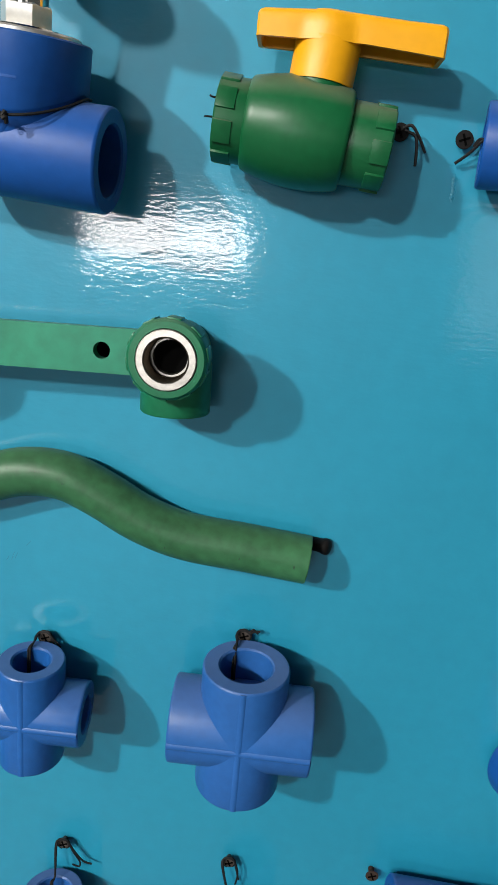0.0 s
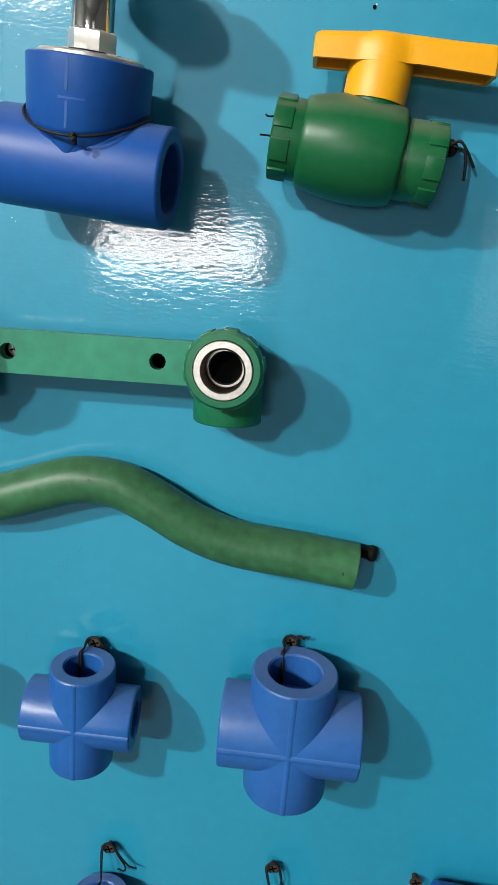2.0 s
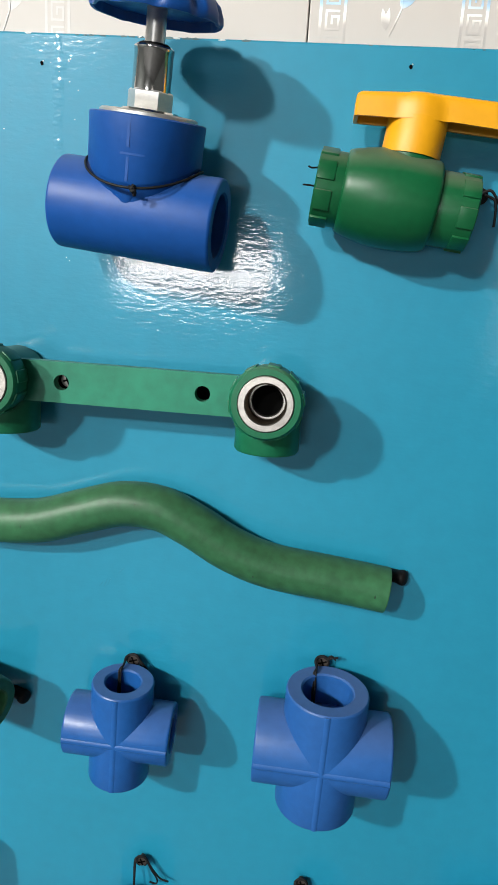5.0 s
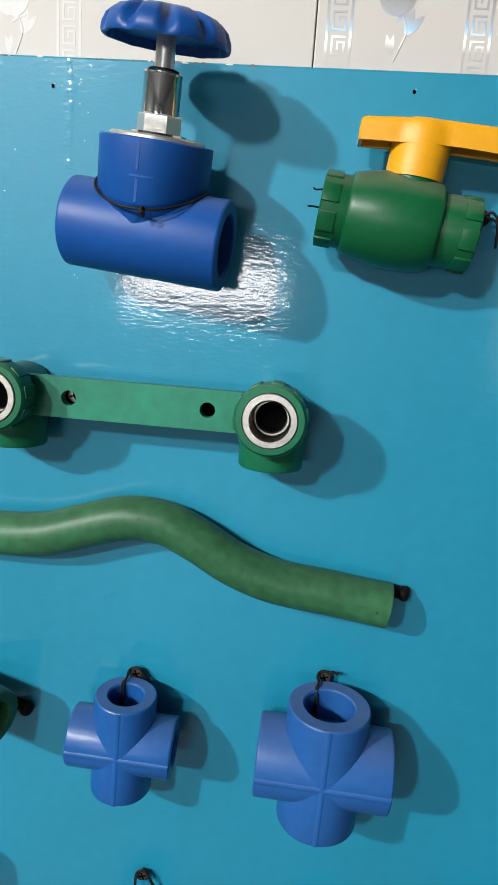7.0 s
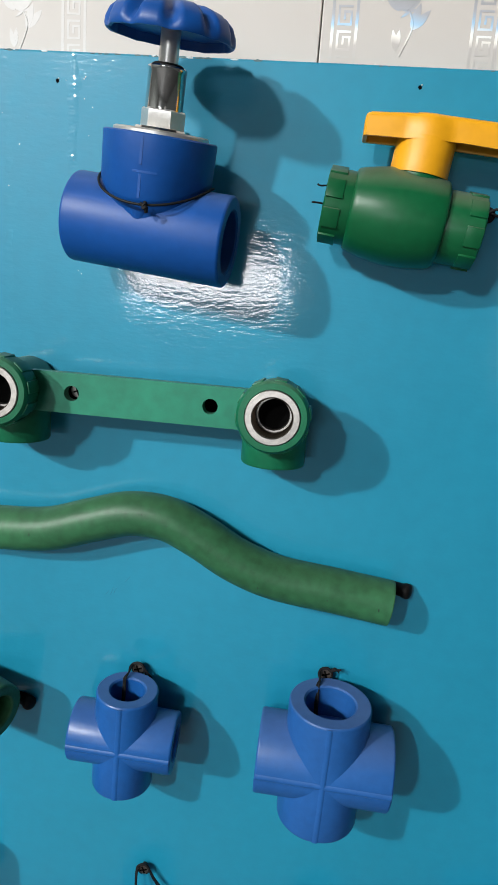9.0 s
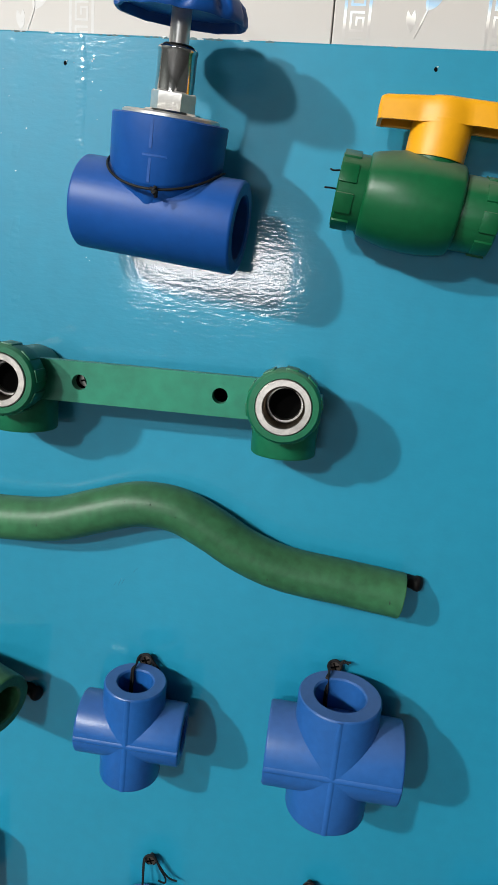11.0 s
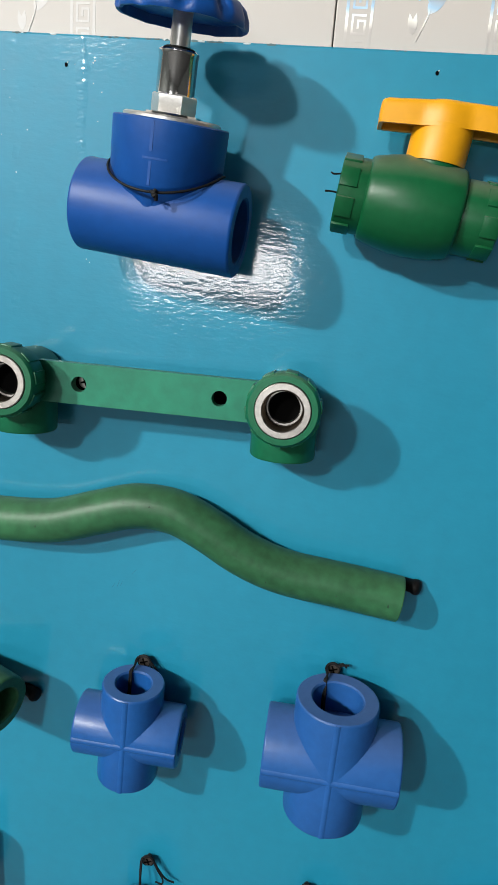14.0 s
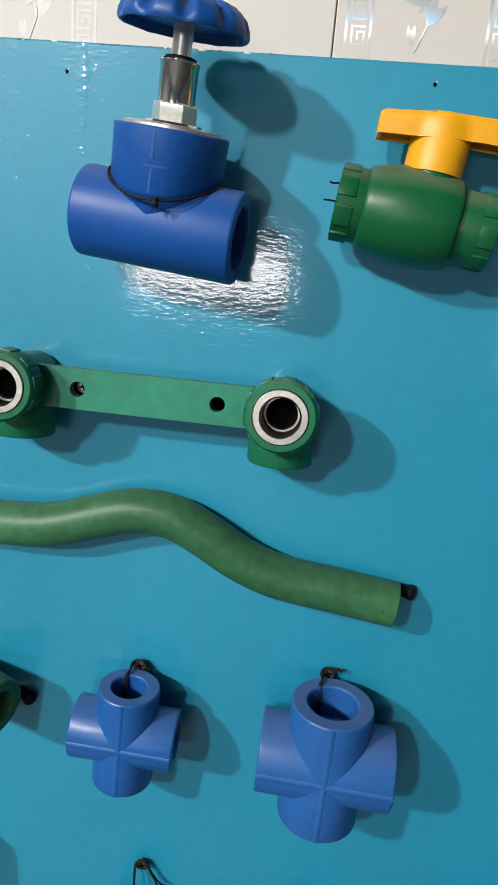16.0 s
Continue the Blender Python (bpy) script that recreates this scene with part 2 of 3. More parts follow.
def tube(bm, line, radius, seg=10, caps=True):
    rings, side = [], Vector((0.31, 0.77, 0.56))
    for i, q in enumerate(line):
        way = (line[min(i + 1, len(line) - 1)] - line[max(i - 1, 0)]).normalized()
        side = (side - way * side.dot(way)).normalized()
        other = way.cross(side)
        rings.append([bm.verts.new(q + radius * (math.cos(2 * math.pi * k / seg) * side + math.sin(2 * math.pi * k / seg) * other)) for k in range(seg)])
    for a, b in zip(rings, rings[1:]):
        for k in range(seg):
            bm.faces.new((a[k], a[(k + 1) % seg], b[(k + 1) % seg], b[k]))
    if caps:
        bm.faces.new(rings[0])
        bm.faces.new(rings[-1])
    return bm


def wire_thing(strands, label, radius=0.0007):
    """Strands of tying wire, each a part, in world places."""
    first = strands[0][0]
    top = thing("wire_tie", Matrix.Translation(first), label, "wire", "tying wires")
    for s in strands:
        bm = bmesh.new()
        tube(bm, smooth_line([Vector(q) - Vector(first) for q in s], 7), radius, 7)
        part("strand", bm, WIRE, top)
    return top


# ---------------------------------------------------------------- room and board


def slab(name, x0, x1, y0, y1, z0, z1, mat, label):
    bm = bmesh.new()
    block(bm, x0, x1, y0, y1, z0, z1)
    return tagged(part(name, bm, mat, smooth=2), label, "room", kind="structure")


WALL_Y = 0.018
slab("floor", -3.2, 3.2, -6.2, 0.15, -0.1, 0.0, CONCRETE, "plain dark grey floor of the room")
slab("ceiling", -3.2, 3.2, -6.2, 0.15, 3.1, 3.2, PLASTER, "plain grey ceiling of the room")
slab("wall_west", -3.3, -3.2, -6.2, 0.15, 0.0, 3.1, PLASTER, "plain grey plaster side wall")
slab("wall_east", 3.2, 3.3, -6.2, 0.15, 0.0, 3.1, PLASTER, "plain grey plaster side wall")
slab("wall_south", -3.2, 3.2, -6.3, -6.2, 0.0, 3.1, PLASTER, "plain grey plaster wall facing the board")
slab("wall_north", -3.2, 3.2, WALL_Y + 0.008, 0.15, 0.0, 3.1, GROOVE, "masonry wall behind the cladding panels")

# cladding panels, each with its foil print
PANEL_W = 0.25
SEAM_X = -0.0395


def cladding_panel(x0):
    ob = thing("wall_panel", pose(x0, WALL_Y, 1.45), "glossy cream wall cladding panel with silver foil print", "panel", "wall cladding panels")
    bm = bmesh.new()
    block(bm, 0.0003, PANEL_W - 0.0003, 0.0, 0.0078, -1.4, 1.4, 0.0006)
    part("sheet", bm, PANEL, ob, smooth=2)
    return ob


def greek_band(ob, x0, width, z0, z1, foil):
    """A column of key pattern between two rails, in thin foil."""
    t = 0.0001
    for a in (x0, x0 + width - 0.0015):
        bm = bmesh.new()
        block(bm, a, a + 0.0015, -t, 0, z0, z1)
        part("foil_rail", bm, foil, ob)
    left, right = x0 + 0.0032, x0 + width - 0.0032
    w, pitch = 0.0011, 0.0118
    z = z0
    while z + pitch <= z1:
        bm = bmesh.new()
        mid = (left + right) / 2
        for xa, xb, za, zb in ((left, right, 0.0, w), (right - w, right, w, 0.0070), (mid - 0.0008, right - w, 0.0070 - w, 0.0070), (mid - 0.0008, mid - 0.0008 + w, 0.0028, 0.0070 - w),
                               (left, left + w, w, 0.0095), (left + w, right, 0.0095 - w, 0.0095)):
            block(bm, xa, xb, -t, 0, z + za, z + zb)
        part("foil_key", bm, foil, ob)
        z += pitch


FOIL_LAYER = itertools.cycle(range(11))


def leaf_shape(bm, x, z, length, width, angle):
    """A pointed leaf or petal in thin foil; each lies at a height of its own."""
    t = 0.00006 + 0.000015 * next(FOIL_LAYER)
    c, s = math.cos(math.radians(angle)), math.sin(math.radians(angle))
    left, right = [], []
    for i in range(11):
        u = i / 10
        half = width / 2 * math.sin(math.pi * u) ** 0.8 * (1.25 - 0.5 * u)
        for side, row in ((1, left), (-1, right)):
            lx, lz = u * length, side * half
            row.append((x + lx * c - lz * s, z + lx * s + lz * c))
    outline = left + right[-2:0:-1]
    front = [bm.verts.new((px, -t, pz)) for px, pz in outline]
    back = [bm.verts.new((px, 0, pz)) for px, pz in outline]
    bm.faces.new(front)
    for i in range(len(outline)):
        j = (i + 1) % len(outline)
        bm.faces.new((front[i], front[j], back[j], back[i]))


def foil_flower(ob, x, z, foil):
    """A closed bud with sepals over a bent stem, a broad veined leaf on one side and a small one on the other."""
    def piece(name, dx, dz, length, width, angle):
        bm = bmesh.new()
        leaf_shape(bm, x + dx, z + dz, length, width, angle)
        part(name, bm, foil, ob)

    for dx, length, width, angle in ((0.0, 0.0185, 0.0062, 93), (-0.0012, 0.0180, 0.0060, 112), (0.0012, 0.0180, 0.0060, 70), (-0.0020, 0.0145, 0.0052, 124), (0.0020, 0.0145, 0.0052, 57)):
        piece("foil_petal", dx, -0.0080, length, width, angle)
    for angle in (15, 165, 215, 300):
        piece("foil_sepal", 0.0035, -0.0080, 0.0050, 0.0014, angle)
    for angle in (47, 74):
        piece("foil_leaf", 0.0052, -0.0165, 0.0130, 0.0042, angle)
    for angle in (83, 103):
        piece("foil_leaf", -0.0018, -0.0262, 0.0100, 0.0030, angle)
    bm = bmesh.new()
    tube(bm, smooth_line([(x + 0.0035, 0, z - 0.008), (x + 0.0058, 0, z - 0.0140), (x + 0.0040, 0, z - 0.0205), (x + 0.0005, 0, z - 0.0290)], 6), 0.0004, 6)
    part("foil_stem", bm, foil, ob)


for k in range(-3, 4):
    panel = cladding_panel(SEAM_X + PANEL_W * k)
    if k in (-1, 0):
        # only the right panel's print carries the painted reflection bands
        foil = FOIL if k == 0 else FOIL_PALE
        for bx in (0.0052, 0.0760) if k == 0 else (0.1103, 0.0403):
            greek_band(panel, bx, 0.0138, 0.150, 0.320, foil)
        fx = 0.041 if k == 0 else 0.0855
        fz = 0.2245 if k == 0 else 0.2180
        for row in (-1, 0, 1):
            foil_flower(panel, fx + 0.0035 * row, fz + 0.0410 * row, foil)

# display board
BOARD_TOP, BOARD_L, BOARD_R = 1.6365, -0.62, 0.62
board = thing("display_board", pose(0, 0, BOARD_TOP), "glossy turquoise painted plywood display board on the wall", "board")
bm = bmesh.new()
block(bm, BOARD_L, BOARD_R, 0.0, 0.0165, -1.0, 0.0, 0.0012)
part("painted_face", bm, ENAMEL, board, smooth=2)

rng = random.Random(4)
# chipped, dented top edge
for i in range(34):
    x = rng.uniform(-0.24, -0.06) if i < 28 else rng.uniform(-0.06, 0.10)
    bm = bmesh.new()
    s = rng.uniform(0.0005, 0.0017) if i < 28 else rng.uniform(0.0003, 0.0008)
    bmesh.ops.create_icosphere(bm, subdivisions=1, radius=1.0)
    for v in bm.verts:
        v.co = Vector((x + v.co.x * s * rng.uniform(1.0, 2.2), 0.0002 + v.co.y * 0.0004, -0.0006 - rng.uniform(0, 0.0003) + v.co.z * s * 0.45))
    part("paint_chip", bm, CHIP_AND_GLINT if i % 6 == 0 and i < 28 else WOOD_EDGE, board)


def paint_run(x, z0, z1, width, height):
    """A thickened run of paint: a low wandering ridge that swells into a tear at its foot."""
    bm = bmesh.new()
    rows, n, m = [], 180, 8
    seed = rng.uniform(0, 50)
    for i in range(n + 1):
        u = i / n
        wob = noise.noise(Vector((seed, u * 5, 0)))
        w = width * (0.75 + 0.5 * noise.noise(Vector((seed + 9, u * 9, 0))) + 0.35 * math.exp(-((u - 0.03) / 0.04) ** 2)) * min(1, 12 * u + 0.2)
        h = height * (0.6 + 0.35 * noise.noise(Vector((seed + 3, u * 16, 0))))
        rows.append([bm.verts.new((x + wob * width * 0.25 + w * (k / m - 0.5), -max(0.0, h * (1 + 0.75 * noise.noise(Vector((seed + 5, u * 80, k * 0.7))))) * math.sin(math.pi * k / m) + 0.0001, z0 + (z1 - z0) * u - BOARD_TOP)) for k in range(m + 1)])
    for a, b in zip(rows, rows[1:]):
        for k in range(m):
            bm.faces.new((a[k], a[k + 1], b[k + 1], b[k]))
    part("paint_run", bm, ENAMEL, board, smooth=80)


paint_run(-0.1650, 1.540, 1.6355, 0.0110, 0.00034)
paint_run(-0.1580, 1.552, 1.6355, 0.0060, 0.00014)
paint_run(-0.2030, 1.485, 1.6355, 0.0150, 0.00020)
paint_run(-0.1905, 1.560, 1.6355, 0.0070, 0.00014)
paint_run(0.0820, 1.5400, 1.5525, 0.0036, 0.00040)
# faint scuffs
for x, z, length, angle in ((-0.1275, 1.3435, 0.0045, 50), (-0.1370, 1.3345, 0.0055, 70), (-0.1350, 1.3350, 0.0045, 66), (-0.1400, 1.3330, 0.0035, 60)):
    bm = bmesh.new()
    m = Matrix.Translation((x, 0, z - BOARD_TOP)) @ Matrix.Rotation(math.radians(-angle), 4, "Y")
    block(bm, -length / 2, length / 2, -0.00008, 0.0003, -0.00012, 0.00012, 0, m)
    part("scuff", bm, SCUFF, board)
# pale specks painted in for the glints along the paint runs
for i in range(18):
    bm = bmesh.new()
    x, z = rng.gauss(-0.163 if i % 4 else -0.203, 0.0045), rng.uniform(1.515, 1.632)
    size = rng.uniform(0.0002, 0.00045)
    lathe(bm, [(size, -0.0001), (size * 0.7, 0.00012), (0, 0.00016)], origin=(x, 0, z - BOARD_TOP), axis=(0, -1, 0), seg=8)
    part("glint_speck", bm, CHIP_AND_GLINT, board, smooth=80)


def nail_hole(x, z):
    ob = thing("nail_hole", pose(x, 0, z), "small dark nail hole with a chipped rim", "hole", "nail holes")
    # black disc on the paint, the hole's shade given as colour
    bm = bmesh.new()
    lathe(bm, [(0, 0.0001), (0.0006, 0.0001), (0.0008, 0.0003), (0.0010, -0.0004)], axis=(0, -1, 0), seg=14)
    for v in bm.verts:
        v.co.x *= 1.0 + 0.25 * noise.noise(v.co * 900)
        v.co.z *= 1.15 + 0.25 * noise.noise(v.co * 900 + Vector((x * 99, 4, z)))
    part("rim", bm, HOLLOW_SHADE, ob)
    bm = bmesh.new()
    lathe(bm, [(0, 0.0005), (0.0003, 0.0004), (0.0005, -0.0002)], origin=(0.0008, 0, 0.0011), axis=(0, -1, 0), seg=10)
    part("chip", bm, CHIP_AND_GLINT, ob)


nail_hole(-0.174, 1.622)
nail_hole(0.013, 1.627)

# ---------------------------------------------------------------- screws and wires


def screw(x, z, out=0.005, lean=(0, -1, 0), mat=None, radius=0.0041, shank=0.0018, stub=False, label="black countersunk cross-head screw driven into the board"):
    ob = thing("screw", pose(x, 0, z), label, "screw", "board screws")
    mat = mat or SCREW
    bm = bmesh.new()
    lathe(bm, [(shank, -0.004), (shank, out - 0.0026), (radius * 0.93, out - 0.0006), (radius, out - 0.0003), (radius * 0.97, out), (0, out + 0.0003)], axis=lean, seg=24)
    if stub:
        bm.free()
        bm = bmesh.new()
        lathe(bm, [(radius * 0.8, -0.003), (radius * 0.86, out - 0.005), (radius, out - 0.0035), (radius, out - 0.0015), (radius * 0.82, out - 0.0003), (radius * 0.45, out + 0.0004), (0, out + 0.0005)], axis=lean, seg=24)
    part("head", bm, mat, ob)
    # slots are black blocks, their shade put into the colour
    for a in () if stub else (20, 110):
        bm = bmesh.new()
        m = turn(lean) @ Matrix.Translation((0, 0, out + 0.0003)) @ Matrix.Rotation(math.radians(a), 4, "Z")
        block(bm, -0.0026, 0.0026, -0.0005, 0.0005, -0.0012, 0.0001, 0, m)
        part("cross_slot", bm, HOLLOW_SHADE, ob)
    return ob


screw(-0.0012, 1.2992, mat=SCREW_HEAD, radius=0.0034, label="worn grey cross-head screw driven into the board")
screw(-0.1175, 1.2860, mat=SCREW_HEAD, radius=0.0034, label="worn grey cross-head screw driven into the board")
screw(-0.1085, 1.1340, mat=SCREW_HEAD, radius=0.0034, label="worn grey cross-head screw driven into the board")
screw(-0.0005, 1.1335, mat=SCREW_HEAD, radius=0.0034, label="worn grey cross-head screw driven into the board")
screw(0.0829, 1.567)
screw(0.0535, 1.5685)
screw(-0.1968, 1.2512, out=0.0115, lean=(1, -0.55, -0.1), radius=0.0046, stub=True, label="black screw sticking out sideways behind the pipe end")
screw(0.0312, 1.3590, out=0.0118, lean=(1, -0.45, 0.0), radius=0.0046, stub=True, label="black screw sticking out sideways behind the pipe end")
screw(0.0905, 1.1365, out=0.006, mat=RUSTY, label="rusty brown screw driven into the board")

# ---------------------------------------------------------------- cross fittings


def cross_fitting(name, m, radius, bore, half_v, half_h, label, mat):
    ob = thing(name, m, label, "pipe fitting", "cross fittings")
    bm = bmesh.new()
    socket(bm, radius, bore, half_v, (0, 0, 1), depth=half_v * 0.85)
    part("upright_socket", bm, mat, ob)
    bm = bmesh.new()
    socket(bm, radius * 0.992, bore, half_h, (1, 0, 0), depth=half_h * 0.5)
    part("cross_socket", bm, mat, ob)
    # mould lines along the front
    for p, q in (((0, 0, -half_v + 0.0006), (0, 0, half_v - 0.0006)), ((-half_h + 0.0006, 0, 0), (half_h - 0.0006, 0, 0))):
        bm = bmesh.new()
        lift = Vector((0, -radius + 0.0026, 0))
        tube(bm, [Vector(p) + lift, Vector(q) + lift], 0.0030, 36)
        part("mould_line", bm, mat, ob)
    return ob


cross_fitting("cross_fitting", pose(0.0015, -0.0285, 1.2590, 2, 1, 0), 0.0237, 0.0145, 0.0385, 0.0385, "large blue plastic four-way cross pipe fitting hung on wire", BLUE_PALE)
cross_fitting("cross_fitting", pose(-0.119, -0.0245, 1.2525, 2, 2, 1.5), 0.0185, 0.0105, 0.0325, 0.0315, "small blue plastic four-way cross pipe fitting hung on wire", BLUE_SLICK)

# ---------------------------------------------------------------- stop valve


def stop_valve():
    ob = thing("stop_valve", pose(-0.1112, -0.034, 1.5490, 7, 6.0, -4), "blue plastic stop valve with chrome bonnet and fluted blue handwheel", "valve")
    R, cap = 0.0218, 0.0268
    bm = bmesh.new()
    socket(bm, R, 0.0148, 0.0395, (1, 0, 0), depth=0.018)
    part("tee_body", bm, BLUE, ob)
    bm = bmesh.new()
    lathe(bm, [(0.0200, 0.0), (0.0215, 0.010), (cap - 0.0010, 0.0238), (cap - 0.0004, 0.0250), (cap, 0.0405), (cap, 0.0417), (cap - 0.0006, 0.0423), (cap - 0.0030, 0.0423), (cap - 0.0030, 0.0407), (0, 0.0407)])
    for v in bm.verts:
        if 0.009 < v.co.z < 0.026:
            v.co.z -= 0.0108 * max(0.0, abs(v.co.y) / cap) ** 1.3 * min(1.0, (v.co.z - 0.009) / 0.010)
    part("cap", bm, BLUE, ob)
    bm = bmesh.new()
    bmesh.ops.create_cone(bm, segments=24, radius1=0.0002, radius2=0.0085, depth=0.012, cap_ends=True)
    for v in bm.verts:
        v.co = Vector((v.co.x - 0.001, v.co.y * 0.45 - 0.0200, v.co.z + 0.0080))
    part("gusset", bm, BLUE, ob)
    for a0, a1, z0, z1, sink in ((270.0, 272.8, 0.0290, 0.0414, -0.00004), (270.4, 273.0, 0.0150, 0.0250, 0.0002), (264.0, 288.0, 0.0258, 0.0267, 0.00012)):
        bm = bmesh.new()
        arc_rib(bm, cap - 0.002, cap - sink, a0, a1, z0, z1)
        part("mould_line", bm, BLUE, ob)
    bm = bmesh.new()
    lathe(bm, [(0, 0.0412), (0.0225, 0.0412), (0.0225, 0.0436), (0.0215, 0.0443), (0.0125, 0.0445), (0.012, 0.0455), (0, 0.0455)])
    part("flange", bm, SATIN, ob, "dull metal flange ring")
    bm = bmesh.new()
    lathe(bm, [(0, 0.0450), (0.0098, 0.0450), (0.0104, 0.0458), (0.0104, 0.0530), (0.0097, 0.0537), (0, 0.0537)], seg=6)
    bmesh.ops.rotate(bm, verts=bm.verts, matrix=Matrix.Rotation(math.radians(8), 3, "Z"))
    part("hex_nut", bm, SATIN, ob, "satin metal hexagon nut")
    bm = bmesh.new()
    lathe(bm, [(0, 0.0530), (0.0088, 0.0530), (0.0088, 0.0690), (0.0091, 0.0694), (0.0091, 0.0708), (0.0080, 0.0716), (0, 0.0716)])
    part("bonnet", bm, CHROME, ob, "polished chrome bonnet")
    bm = bmesh.new()
    lathe(bm, [(0.0044, 0.0712), (0.0070, 0.0712), (0.0072, 0.0721), (0.0062, 0.0727), (0.0044, 0.0727)], seg=32)
    part("seal_ring", bm, SCREW, ob, "black rubber seal round the stem")
    bm = bmesh.new()
    lathe(bm, [(0.009, 0.0440), (0.0132, 0.0440), (0.0136, 0.0446), (0.0130, 0.0455), (0.009, 0.0458)], seg=40)
    part("washer", bm, CHROME, ob, "shiny metal washer")
    bm = bmesh.new()
    lathe(bm, [(0, 0.070), (0.0045, 0.070), (0.0045, 0.0880), (0, 0.0880)], seg=32)
    part("stem", bm, SATIN, ob, "dull metal stem")
    # fluted handwheel
    bm = bmesh.new()
    seg, flutes = 120, 10
    rows = ((0.0288, 0.0828, 0.02), (0.0294, 0.0839, 0.03), (0.0291, 0.0866, 0.07), (0.0274, 0.0905, 0.12), (0.0238, 0.0937, 0.16), (0.0185, 0.0955, 0.12), (0.0125, 0.0962, 0.02), (0.0085, 0.0972, 0.0), (0.0, 0.0974, 0.0))
    rings = []
    inside = ((0.0, 0.0868, 0.0), (0.0268, 0.0868, 0.02), (0.0274, 0.0828, 0.02))
    for r, z, depth in inside + rows:
        if r == 0:
            rings.append([bm.verts.new((0, 0, z))])
            continue
        ring = []
        for i in range(seg):
            a = 2 * math.pi * i / seg
            cut = max(0.0, math.cos(a * flutes)) ** 1.5
            rr = r * (1 - depth * cut)
            ring.append(bm.verts.new((rr * math.cos(a), rr * math.sin(a), z - 0.018 * depth * cut)))
        rings.append(ring)
    for a, b in zip(rings, rings[1:]):
        for i in range(seg):
            j = (i + 1) % seg
            quad = list(dict.fromkeys([a[i % len(a)], a[j % len(a)], b[j % len(b)], b[i % len(b)]]))
            bm.faces.new(quad)
    part("handwheel", bm, BLUE, ob, "fluted blue handwheel", smooth=60)
    # wire round the foot of the cap
    loop = []
    for i in range(25):
        a = math.radians(165 + 210 * i / 24)
        x, y = (cap + 0.0006) * math.cos(a), (cap + 0.0006) * math.sin(a)
        z = 0.0228 - 0.0104 * max(0.0, -math.sin(a)) ** 1.3
        loop.append((x, y, z))
    bm = bmesh.new()
    tube(bm, smooth_line(loop, 3), 0.0006, 8)
    part("tie_loop", bm, WIRE, ob, "black tying wire round the neck")
    bm = bmesh.new()
    tube(bm, smooth_line([(0.0030, -cap - 0.0008, 0.0128), (0.0044, -cap - 0.0018, 0.0124), (0.0052, -cap - 0.0010, 0.0138), (0.0046, -cap - 0.0020, 0.0112), (0.0058, -cap - 0.0018, 0.0118), (0.0056, -cap - 0.0008, 0.0096)], 5), 0.0009, 8)
    part("tie_knot", bm, WIRE, ob)
    return ob


stop_valve()

# ---------------------------------------------------------------- ball valve


